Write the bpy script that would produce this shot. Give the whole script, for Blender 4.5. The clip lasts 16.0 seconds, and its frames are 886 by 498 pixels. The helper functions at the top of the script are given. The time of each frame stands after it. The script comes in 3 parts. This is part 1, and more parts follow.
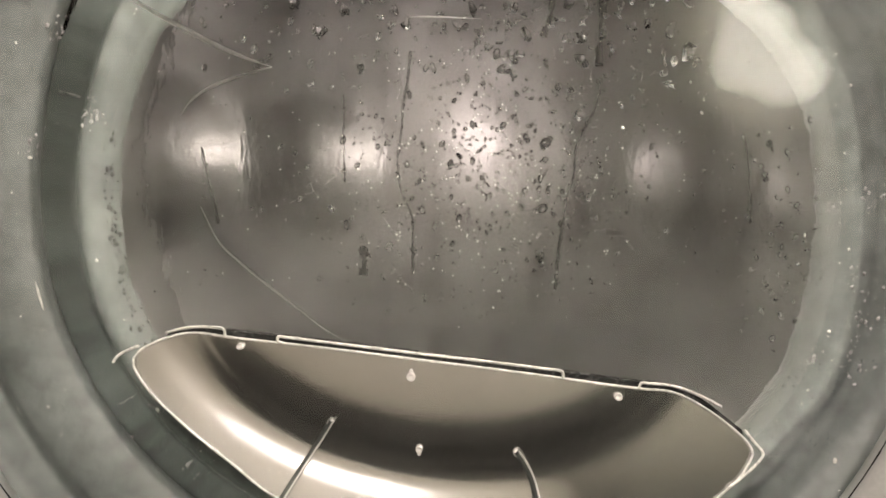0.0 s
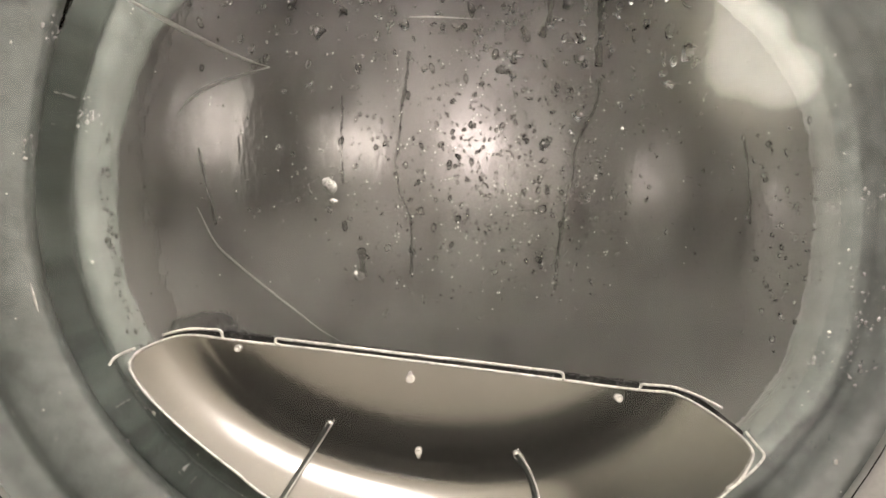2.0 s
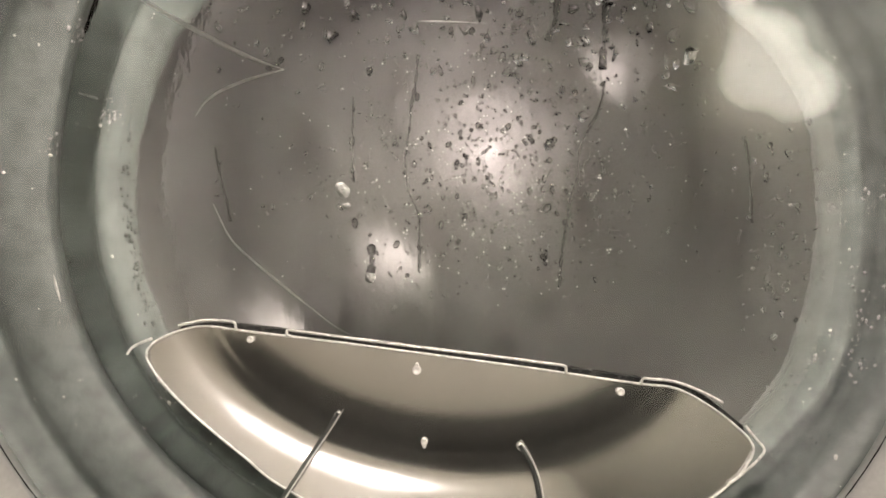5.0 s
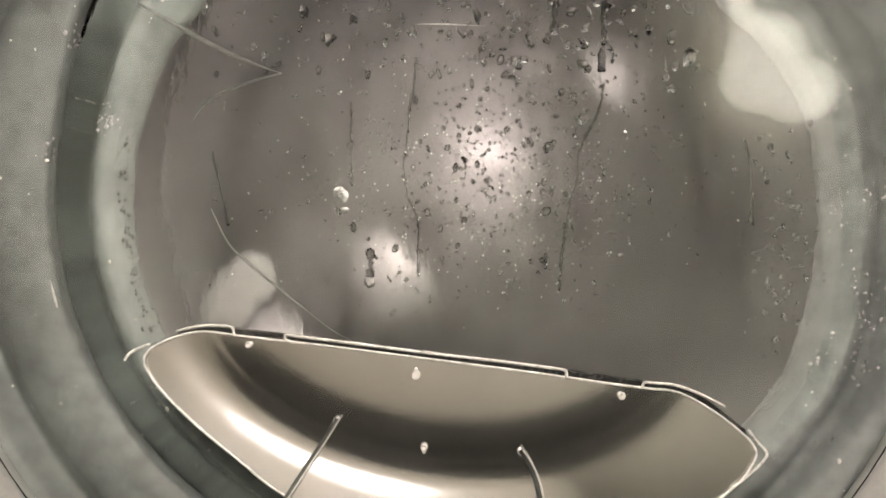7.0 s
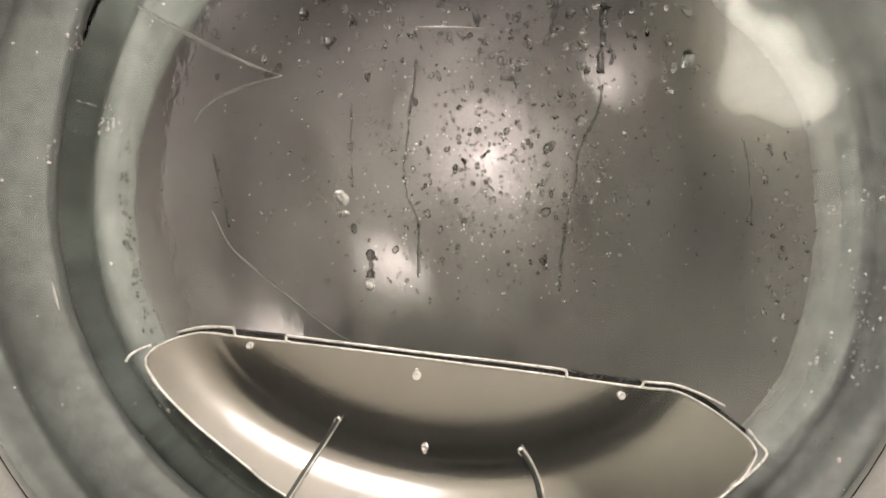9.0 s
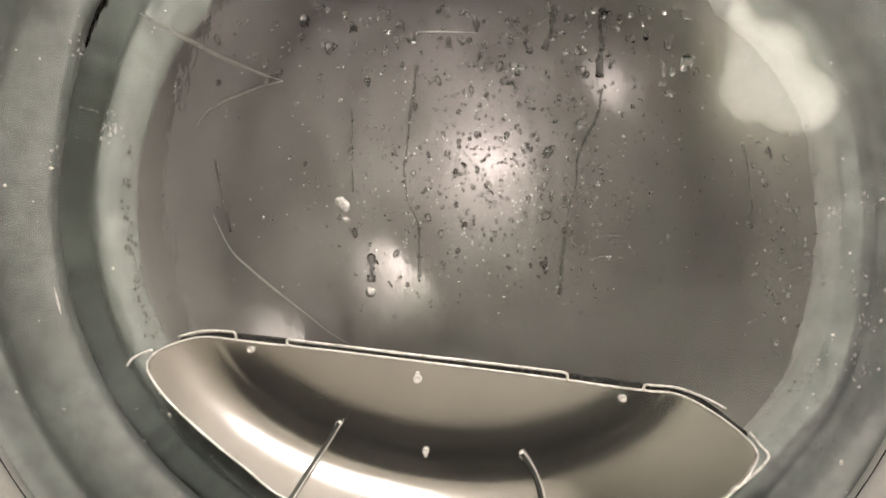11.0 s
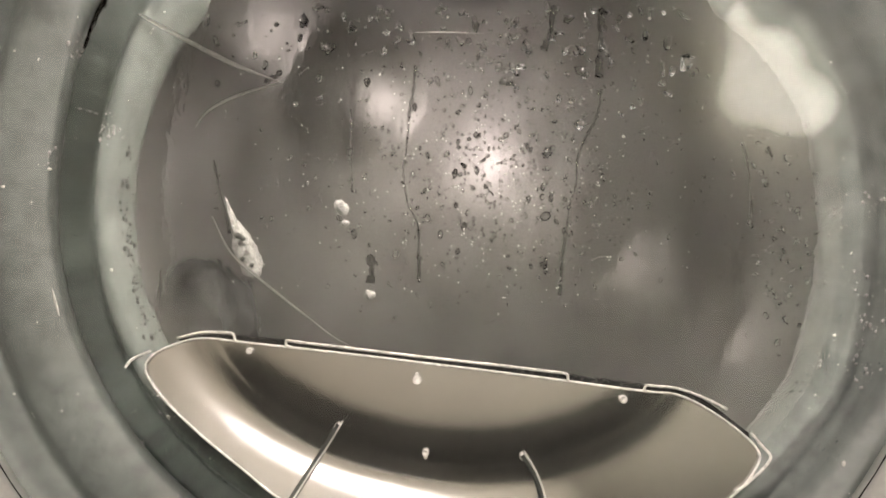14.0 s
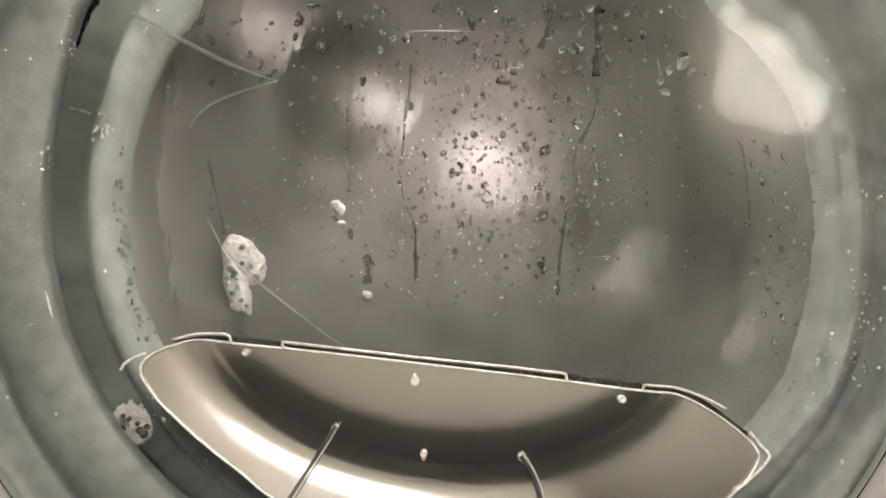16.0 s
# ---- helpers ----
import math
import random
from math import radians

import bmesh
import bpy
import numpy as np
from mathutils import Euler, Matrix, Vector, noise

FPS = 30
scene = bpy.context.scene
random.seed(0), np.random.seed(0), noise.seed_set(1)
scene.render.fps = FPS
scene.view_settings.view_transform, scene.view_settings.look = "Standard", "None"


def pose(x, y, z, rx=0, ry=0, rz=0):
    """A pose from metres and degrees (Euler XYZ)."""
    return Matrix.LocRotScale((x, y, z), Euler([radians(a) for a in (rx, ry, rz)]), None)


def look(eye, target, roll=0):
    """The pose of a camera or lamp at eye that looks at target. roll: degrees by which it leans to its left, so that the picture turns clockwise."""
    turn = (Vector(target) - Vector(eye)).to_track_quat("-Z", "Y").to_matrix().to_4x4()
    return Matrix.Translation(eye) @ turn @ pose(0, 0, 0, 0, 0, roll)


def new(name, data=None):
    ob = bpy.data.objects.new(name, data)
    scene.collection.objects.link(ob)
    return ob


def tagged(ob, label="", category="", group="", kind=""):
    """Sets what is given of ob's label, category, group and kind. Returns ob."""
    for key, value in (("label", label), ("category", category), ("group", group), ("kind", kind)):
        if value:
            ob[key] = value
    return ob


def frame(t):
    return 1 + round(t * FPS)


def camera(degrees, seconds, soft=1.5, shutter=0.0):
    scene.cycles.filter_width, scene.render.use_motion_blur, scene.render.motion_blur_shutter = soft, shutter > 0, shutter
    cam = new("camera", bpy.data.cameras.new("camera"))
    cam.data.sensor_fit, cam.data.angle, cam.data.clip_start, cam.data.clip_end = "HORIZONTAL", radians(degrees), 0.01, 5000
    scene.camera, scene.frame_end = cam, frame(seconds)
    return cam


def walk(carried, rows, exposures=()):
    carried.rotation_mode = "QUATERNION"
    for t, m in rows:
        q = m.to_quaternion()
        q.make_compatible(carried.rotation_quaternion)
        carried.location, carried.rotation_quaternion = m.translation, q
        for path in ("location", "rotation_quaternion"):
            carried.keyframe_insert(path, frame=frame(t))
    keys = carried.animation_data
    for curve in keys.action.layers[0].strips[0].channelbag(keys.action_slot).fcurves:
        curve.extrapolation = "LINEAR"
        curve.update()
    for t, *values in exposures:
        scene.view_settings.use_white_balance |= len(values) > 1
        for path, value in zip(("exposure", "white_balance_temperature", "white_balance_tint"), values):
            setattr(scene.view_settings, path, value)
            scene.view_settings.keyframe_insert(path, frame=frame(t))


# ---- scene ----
cam = camera(66.0, 16.0, soft=1.6, shutter=0.85)
PATH = [
    (0, (-0.00229, -0.24518, 0.60702), (0.029, 1.7538, 0.5528), -0.04),
    (0.5, (-0.00367, -0.24531, 0.60653), (0.0402, 1.7536, 0.5554), -0.05),
    (1, (-0.00495, -0.24408, 0.60555), (0.0498, 1.7547, 0.5619), -0.09),
    (1.5, (-0.00405, -0.24316, 0.6071), (0.0446, 1.7556, 0.5548), -0.13),
    (2, (-0.00363, -0.24348, 0.60611), (0.0403, 1.7555, 0.5614), -0.12),
    (2.5, (-0.00346, -0.24519, 0.60512), (0.0336, 1.7542, 0.5705), 0.03),
    (3, (-0.0026, -0.24691, 0.60368), (0.0217, 1.7527, 0.5727), 0.18),
    (3.5, (-0.00159, -0.2496, 0.59983), (0.0101, 1.7503, 0.582), 0.26),
    (4, (-0.00141, -0.25207, 0.60005), (0.0059, 1.7479, 0.5843), 0.36),
    (6.5, (0.00012, -0.25051, 0.60042), (-0.0024, 1.7495, 0.5948), 0.01),
    (7, (-0.00013, -0.24996, 0.60019), (0.0008, 1.75, 0.5986), -0.03),
    (7.5, (0.0002, -0.24913, 0.59937), (-0.0011, 1.7509, 0.6029), -0.07),
    (8, (-0.00056, -0.25021, 0.59904), (0.0019, 1.7498, 0.6046), -0.12),
    (8.5, (3e-05, -0.25088, 0.59907), (-0.0007, 1.7491, 0.6078), -0.15),
    (9, (-0.00032, -0.25108, 0.59887), (0.0015, 1.7489, 0.6092), -0.18),
    (11.5, (0.00058, -0.25183, 0.597), (-0.0055, 1.7479, 0.6318), -0.42),
    (12, (0.0005, -0.2512, 0.59686), (-0.0045, 1.7485, 0.6316), -0.46),
    (12.5, (0.00076, -0.2502, 0.59662), (-0.0061, 1.7495, 0.6325), -0.47),
    (13, (0.00095, -0.25006, 0.59752), (-0.0066, 1.7497, 0.6306), -0.47),
    (13.5, (0.00083, -0.25047, 0.59626), (-0.0056, 1.7491, 0.6396), -0.48),
    (14, (0.00091, -0.25072, 0.59541), (-0.0058, 1.7487, 0.6427), -0.50),
    (14.5, (0.00077, -0.25009, 0.59587), (-0.0036, 1.7494, 0.6401), -0.48),
    (15, (0.00082, -0.24958, 0.59549), (-0.0035, 1.7499, 0.6423), -0.50),
    (15.5, (0.0007, -0.24953, 0.59697), (-0.0017, 1.7501, 0.6349), -0.53),
    (16, (-0.00048, -0.24908, 0.59601), (0.0107, 1.7504, 0.6391), -0.73),
]
walk(cam, [(t, look(eye, target, roll)) for t, eye, target, roll in PATH])

# ---- light ----
EYE_Z = 0.6
world = bpy.data.worlds.new("world")
world.use_nodes = True
world.node_tree.nodes["Background"].inputs[0].default_value = (0.9, 0.95, 1.0, 1)
world.node_tree.nodes["Background"].inputs[1].default_value = 0.05
scene.world = world
scene.view_settings.exposure = 0.0


def area(name, at, target, size, watts, colour):
    data = bpy.data.lights.new(name, "AREA")
    data.shape, data.size, data.energy, data.color = "DISK", size, watts, colour
    ob = new(name, data)
    ob.matrix_basis = look(at, target)
    return ob


# Added light near the camera, set by the drum's highlights; no lamp is seen.
area("front_light", (0.025, -0.10, 0.757), (0.045, 0.27, 0.65), 0.03, 0.43, (1.0, 0.84, 0.78))
# Added room light with no known source, placed by the scoop's highlight.
bulb = bpy.data.lights.new("room_fill_light", "POINT")
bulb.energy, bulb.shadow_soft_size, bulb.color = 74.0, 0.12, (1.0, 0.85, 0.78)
new("room_fill_light", bulb).location = (0.12, -1.95, 1.98)


# ---- materials ----
def material(name, base, rough=0.5, metal=0.0, vary=0.15, scale=40.0, bump=0.0, bump_scale=200.0,
             fine=600.0, stretch=(1, 1, 1), **more):
    """A principled surface whose colour and gloss vary at two scales, with fine relief."""
    m = bpy.data.materials.new(name)
    m.use_nodes = True
    n, k = m.node_tree.nodes, m.node_tree.links
    p = n["Principled BSDF"]
    p.inputs["Metallic"].default_value = metal
    for key, v in more.items():
        p.inputs[key.replace("_", " ")].default_value = v
    tc, mp = n.new("ShaderNodeTexCoord"), n.new("ShaderNodeMapping")
    mp.inputs["Scale"].default_value = stretch
    k.new(tc.outputs["Object"], mp.inputs["Vector"])
    a, b, mix = n.new("ShaderNodeTexNoise"), n.new("ShaderNodeTexNoise"), n.new("ShaderNodeMath")
    for tex, s in ((a, scale), (b, fine)):
        tex.inputs["Scale"].default_value, tex.inputs["Detail"].default_value = s, 4
        k.new(mp.outputs[0], tex.inputs["Vector"])
    mix.operation = "ADD"
    k.new(a.outputs["Fac"], mix.inputs[0]), k.new(b.outputs["Fac"], mix.inputs[1])
    ramp = n.new("ShaderNodeMapRange")
    ramp.inputs["From Min"].default_value, ramp.inputs["From Max"].default_value = 0.7, 1.3
    ramp.inputs["To Min"].default_value, ramp.inputs["To Max"].default_value = 1 - vary, 1 + vary
    k.new(mix.outputs[0], ramp.inputs["Value"])
    hue = n.new("ShaderNodeHueSaturation")
    hue.inputs["Color"].default_value = (*base, 1)
    k.new(ramp.outputs[0], hue.inputs["Value"])
    k.new(hue.outputs[0], p.inputs["Base Color"])
    r = n.new("ShaderNodeMath")
    r.operation = "MULTIPLY"
    r.inputs[1].default_value = rough
    k.new(ramp.outputs[0], r.inputs[0]), k.new(r.outputs[0], p.inputs["Roughness"])
    if bump:
        c, bp = n.new("ShaderNodeTexNoise"), n.new("ShaderNodeBump")
        c.inputs["Scale"].default_value, c.inputs["Detail"].default_value = bump_scale, 3
        k.new(mp.outputs[0], c.inputs["Vector"])
        bp.inputs["Strength"].default_value, bp.inputs["Distance"].default_value = bump, 0.001
        k.new(c.outputs["Fac"], bp.inputs["Height"]), k.new(bp.outputs[0], p.inputs["Normal"])
    return m


def glow(name, colour, strength):
    m = bpy.data.materials.new(name)
    m.use_nodes = True
    p = m.node_tree.nodes["Principled BSDF"]
    p.inputs["Base Color"].default_value = p.inputs["Emission Color"].default_value = (*colour, 1)
    p.inputs["Emission Strength"].default_value = strength
    return m


def glass(name, ior, tint=(1, 1, 1), rough=0.0):
    m = bpy.data.materials.new(name)
    m.use_nodes = True
    p = m.node_tree.nodes["Principled BSDF"]
    p.inputs["Base Color"].default_value = (*tint, 1)
    p.inputs["Roughness"].default_value, p.inputs["IOR"].default_value = rough, ior
    p.inputs["Transmission Weight"].default_value = 1
    return m


def bending_glass(name, ior, tint, wet=0.0):
    """Clear glass that only bends light; its mirror reflections are left out."""
    m = bpy.data.materials.new(name)
    m.use_nodes = True
    n, k = m.node_tree.nodes, m.node_tree.links
    n.remove(n["Principled BSDF"])
    bend = n.new("ShaderNodeBsdfRefraction")
    bend.inputs["Color"].default_value = (*tint, 1)
    bend.inputs["Roughness"].default_value, bend.inputs["IOR"].default_value = 0.0, ior
    k.new(bend.outputs[0], n["Material Output"].inputs["Surface"])
    if wet:
        # a running water skin: waves drawn out downwards
        tc, mp, tex, bp = (n.new("ShaderNode" + q) for q in ("TexCoord", "Mapping", "TexNoise", "Bump"))
        mp.inputs["Scale"].default_value = (1, 1, 0.45)
        tex.inputs["Scale"].default_value, tex.inputs["Detail"].default_value = 95, 4
        bp.inputs["Strength"].default_value, bp.inputs["Distance"].default_value = wet, 0.001
        k.new(tc.outputs["Object"], mp.inputs["Vector"]), k.new(mp.outputs[0], tex.inputs["Vector"])
        k.new(tex.outputs["Fac"], bp.inputs["Height"]), k.new(bp.outputs[0], bend.inputs["Normal"])
    return m


STEEL = material("brushed_steel", (0.275, 0.264, 0.272), 0.38, 1.0, 0.22, 25, 0.28, 110)
CHROME = material("mirror_steel", (0.80, 0.795, 0.785), 0.21, 1.0, 0.05, 30)
RUBBER = material("grey_rubber", (0.126, 0.141, 0.135), 0.46, 0.0, 0.34, 22, 0.5, 180, 130)
DARK_RUBBER = material("wet_dark_rubber", (0.05, 0.055, 0.05), 0.65, 0.0, 0.2, 60, 0.2, 300)
GLASS = bending_glass("door_glass", 1.45, (0.99, 1.0, 0.99))
WET_GLASS = bending_glass("wet_bowl_glass", 1.45, (0.99, 1.0, 0.99), 0.55)
PANE = glass("outer_glass", 1.45, (0.98, 1.0, 0.99), 0.055)
WATER = glass("water", 1.33)
# Grey tint painted in for the dark look of drops and clear trails.
DARKENED_WATER = glass("darkened_water", 1.33, (0.66, 0.66, 0.66))
EDGE = material("clear_plastic_edge", (0.9, 0.89, 0.85), 0.12, 0.0, 0.3, 300, Transmission_Weight=0.45)
SCALE_MARK = material("limescale", (0.55, 0.54, 0.50), 0.5, 0.0, 0.3, 300, 0.4, 800)
FOAM = material("soap_foam", (0.31, 0.305, 0.30), 0.6, 0.0, 0.35, 420, 1.0, 900, Subsurface_Weight=0.0)
CLOTH = material("wet_cloth", (0.045, 0.045, 0.048), 0.6, 0.0, 0.3, 60, 0.5, 400)
# White for the specks that stand in for glints on the drops.
SPARK = material("painted_glint", (0.9, 0.9, 0.88), 0.1, 0.0, 0.1, 300)
BUBBLE = glass("bubble_film", 1.12, (0.8, 0.8, 0.8))
WHITE = material("white_enamel", (0.78, 0.78, 0.76), 0.3, 0.0, 0.04, 5)
PLASTIC = material("grey_plastic", (0.45, 0.47, 0.45), 0.4, 0.0, 0.08, 30, 0.1, 500)
WALL = material("beige_plaster", (0.72, 0.69, 0.62), 0.8, 0.0, 0.06, 2, 0.2, 60, 20)
CEILING = material("white_plaster", (0.78, 0.76, 0.70), 0.8, 0.0, 0.04, 2, 0.2, 60, 20)
# The unseen floor is near black so that the scoop's bead reflects dark.
FLOOR = material("unseen_dark_floor", (0.016, 0.015, 0.0145), 0.8, 0.0, 0.2, 3, 0.2, 40, 20, Specular_IOR_Level=0.15)
LAMP = glow("lamp_glass", (1.0, 0.95, 0.80), 13.0)
PALE_LINE = material("pale_highlight_line", (0.46, 0.46, 0.45), 0.35, 0.0, 0.2, 200, Transmission_Weight=0.96)
BLACK_GAP = material("black_gap", (0.02, 0.02, 0.02), 0.25, 0.0, 0.3, 80, 0.2, 300)


# ---- building ----
def mesh_of(name, verts, faces, mat, parent=None, label="", smooth=True):
    me = bpy.data.meshes.new(name)
    me.from_pydata([tuple(v) for v in verts], [], faces)
    if smooth:
        me.shade_smooth()
    me.materials.append(mat)
    if mat in (WATER, DARKENED_WATER, EDGE, PALE_LINE, BUBBLE):
        bm = bmesh.new()
        bm.from_mesh(me)
        bmesh.ops.recalc_face_normals(bm, faces=bm.faces)
        bm.to_mesh(me)
        bm.free()
    me.update()
    ob = new(name, me)
    ob.parent = parent
    if label:
        ob["label"] = label
    return ob


def part(name, bm, mat, parent=None, label="", smooth=True):
    me = bpy.data.meshes.new(name)
    bmesh.ops.recalc_face_normals(bm, faces=bm.faces)
    bm.to_mesh(me)
    bm.free()
    if smooth:
        me.shade_smooth()
    me.materials.append(mat)
    ob = new(name, me)
    ob.parent = parent
    if label:
        ob["label"] = label
    return ob


def lathe(profile, segs=160, closed=False):
    """Turns a profile of (radius, depth) about the y axis."""
    verts, faces, n = [], [], len(profile)
    for i in range(segs):
        c, s = math.cos(2 * math.pi * i / segs), math.sin(2 * math.pi * i / segs)
        verts += [(r * c, y, r * s) for r, y in profile]
    for i in range(segs):
        j = (i + 1) % segs
        for q in range(n if closed else n - 1):
            w = (q + 1) % n
            faces.append((i * n + q, j * n + q, j * n + w, i * n + w))
    return verts, faces


def smooth_line(pts, steps=8):
    """A Catmull-Rom line through a few points."""
    pts = [Vector(p) for p in pts]
    ext = [2 * pts[0] - pts[1]] + pts + [2 * pts[-1] - pts[-2]]
    out = []
    for i in range(1, len(ext) - 2):
        a, b, c, d = ext[i - 1:i + 3]
        for q in range(steps):
            t = q / steps
            out.append(0.5 * (2 * b + (c - a) * t + (2 * a - 5 * b + 4 * c - d) * t * t
                              + (3 * b - a - 3 * c + d) * t ** 3))
    return out + [pts[-1]]


def tube(pts, radius, sides=6, taper=None, flat=1.0):
    """A bead along pts, which lie about in one upright plane; flat squeezes it in depth."""
    verts, faces, n = [], [], len(pts)
    for i, p in enumerate(pts):
        d = (pts[min(i + 1, n - 1)] - pts[max(i - 1, 0)]).normalized()
        side = Vector((d.z, 0, -d.x))
        side = side.normalized() if side.length > 1e-6 else Vector((1, 0, 0))
        r = radius * (taper(i / (n - 1)) if taper else 1)
        for q in range(sides):
            a = 2 * math.pi * q / sides
            verts.append(p + side * r * math.cos(a) + Vector((0, 1, 0)) * r * flat * math.sin(a))
    for i in range(n - 1):
        for q in range(sides):
            w = (q + 1) % sides
            faces.append((i * sides + q, i * sides + w, (i + 1) * sides + w, (i + 1) * sides + q))
    faces.append(tuple(range(sides)))
    faces.append(tuple((n - 1) * sides + q for q in range(sides)))
    return verts, faces


UNIT = 0.25 / 1207.3   # one pixel of the camera's view: 0.207 mm on the door's front plane


def view_at(a, b, y):
    """A place seen a pixels across and b down in the camera's view, at depth y."""
    k = UNIT * (y + 0.25) / 0.25
    return Vector(((a - 784) * k, y, EYE_Z + (441 - b) * k))


def box(x0, x1, y0, y1, z0, z1):
    v = [(x, y, z) for x in (x0, x1) for y in (y0, y1) for z in (z0, z1)]
    return v, [(0, 1, 3, 2), (4, 6, 7, 5), (0, 4, 5, 1), (2, 3, 7, 6), (0, 2, 6, 4), (1, 5, 7, 3)]


# ---- the room ----
# Unseen room, added for the light and reflections it gives the machine.
def room():
    spec = [("floor", (-2.2, 3.2, -4.3, 1.0, -0.1, 0.0), FLOOR), ("ceiling", (-2.2, 3.2, -4.3, 1.0, 2.4, 2.5), CEILING),
            ("wall_north", (-2.2, 3.2, 0.9, 1.0, 0.0, 2.4), WALL), ("wall_south", (-2.2, 3.2, -4.3, -4.2, 0.0, 2.4), WALL),
            ("wall_west", (-2.3, -2.2, -4.2, 0.9, 0.0, 2.4), WALL), ("wall_east", (3.2, 3.3, -4.2, 0.9, 0.0, 2.4), WALL)]
    for name, b, mat in spec:
        tagged(mesh_of(name, *box(*b), mat, smooth=False), kind="structure",
               label={"floor": "unseen dark floor added for reflections", "ceiling": "unseen white ceiling added for reflections"}.get(name, "unseen beige wall added for reflections"))


def wall_lamp():
    """Two frosted lobes on a short stem against the far wall, placed and shaped by their reflection in the pane."""
    lamp = tagged(new("wall_lamp"), "lit frosted two-lobed lamp on the far wall", "lamp")
    lamp.location = (2.02, -4.02, 1.72)
    def lobe(name, c, r, squash):
        bm = bmesh.new()
        bmesh.ops.create_icosphere(bm, subdivisions=3, radius=r)
        for v in bm.verts:
            v.co = Vector((v.co.x * squash[0], v.co.y * 0.4, v.co.z * squash[1])) + Vector(c)
        part(name, bm, LAMP, lamp)
    lobe("shade", (0.0, 0.0, 0.10), 0.25, (0.95, 1.0))
    lobe("shade", (0.19, 0.0, -0.13), 0.25, (1.0, 0.8))
    lobe("shade", (-0.08, 0.0, -0.06), 0.22, (0.9, 0.9))
    lobe("stem", (-0.17, 0.02, 0.36), 0.09, (0.7, 1.5))
    v, f = box(-0.1, 0.1, -0.17, -0.10, -0.1, 0.1)
    mesh_of("wall_plate", v, f, WHITE, lamp, smooth=False)


def fill_light_holder():
    """An unseen bulb holder on a cord under the ceiling, added for the fill light that hangs below it."""
    lamp = tagged(new("fill_light_holder"), "unseen cord and bulb holder added for the fill light", "lamp")
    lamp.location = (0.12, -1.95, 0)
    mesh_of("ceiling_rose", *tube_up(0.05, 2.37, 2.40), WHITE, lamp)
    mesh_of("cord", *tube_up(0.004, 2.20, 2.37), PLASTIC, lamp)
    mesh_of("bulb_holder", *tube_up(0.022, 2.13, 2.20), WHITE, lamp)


def tube_up(r, z0, z1, n=20):
    v = [(r * math.cos(2 * math.pi * i / n), r * math.sin(2 * math.pi * i / n), z) for z in (z0, z1) for i in range(n)]
    return v, [(i, (i + 1) % n, n + (i + 1) % n, n + i) for i in range(n)] + [tuple(reversed(range(n))), tuple(range(n, 2 * n))]


def front_light_stand():
    """An unseen lamp bent down over the door, added to carry the light near the camera."""
    lamp = tagged(new("front_light_stand"), "unseen bent lamp added to carry the front light", "lamp")
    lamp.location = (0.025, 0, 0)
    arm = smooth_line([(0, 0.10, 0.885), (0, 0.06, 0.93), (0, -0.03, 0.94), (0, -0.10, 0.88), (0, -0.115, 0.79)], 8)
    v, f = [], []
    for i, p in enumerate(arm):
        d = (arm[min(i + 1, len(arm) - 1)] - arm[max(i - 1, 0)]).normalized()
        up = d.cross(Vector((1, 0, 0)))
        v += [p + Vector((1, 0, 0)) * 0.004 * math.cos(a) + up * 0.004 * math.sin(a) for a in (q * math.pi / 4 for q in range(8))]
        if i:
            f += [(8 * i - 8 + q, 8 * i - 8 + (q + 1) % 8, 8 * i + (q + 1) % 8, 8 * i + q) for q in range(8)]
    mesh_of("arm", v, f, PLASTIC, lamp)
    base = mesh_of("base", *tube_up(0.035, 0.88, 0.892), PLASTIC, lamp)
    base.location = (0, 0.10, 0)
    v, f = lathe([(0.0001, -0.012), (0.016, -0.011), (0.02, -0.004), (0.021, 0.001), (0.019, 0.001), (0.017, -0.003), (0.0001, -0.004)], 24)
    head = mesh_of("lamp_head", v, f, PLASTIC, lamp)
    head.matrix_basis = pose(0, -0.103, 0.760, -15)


# ---- the washing machine ----
DOOR = view_at(778, 332, 0.0)
DOOR_X, DOOR_Z = DOOR.x, DOOR.z
HUB = view_at(906, 324, 0.27)


def washer():
    body = tagged(new("washing_machine"), "white front-loading washing machine with a round door", "washing machine")
    body.location = (DOOR_X, 0, 0)
    z = DOOR_Z
    for name, b in (("side_panel", (-0.31, -0.30, 0.02, 0.6, 0, 0.86)), ("side_panel", (0.30, 0.31, 0.02, 0.6, 0, 0.86)),
                    ("top_panel", (-0.31, 0.31, 0.02, 0.6, 0.86, 0.88)), ("back_panel", (-0.30, 0.30, 0.585, 0.6, 0, 0.86)),
                    ("base_panel", (-0.30, 0.30, 0.02, 0.585, 0.0, 0.02))):
        mesh_of(name, *box(*b), WHITE, body, smooth=False)
    # the front, with a round opening
    verts, faces, n = [], [], 96
    for i in range(n):
        a = 2 * math.pi * i / n
        c, s = math.cos(a), math.sin(a)
        k = min(0.31 / max(abs(c), 1e-6), (0.86 - z) / s if s > 1e-6 else 9, z / -s if s < -1e-6 else 9)
        for y in (0.02, 0.035):
            verts += [(0.212 * c, y, z + 0.212 * s), (k * c, y, z + k * s)]
    for i in range(n):
        j = (i + 1) % n
        a, b = 4 * i, 4 * j
        faces += [(a, a + 1, b + 1, b), (a + 2, b + 2, b + 3, a + 3), (a, b, b + 2, a + 2)]
    mesh_of("front_panel", verts, faces, WHITE, body)


def from_table(table, x):
    return float(np.interp(x, [a for a, _ in table], [b for _, b in table]))


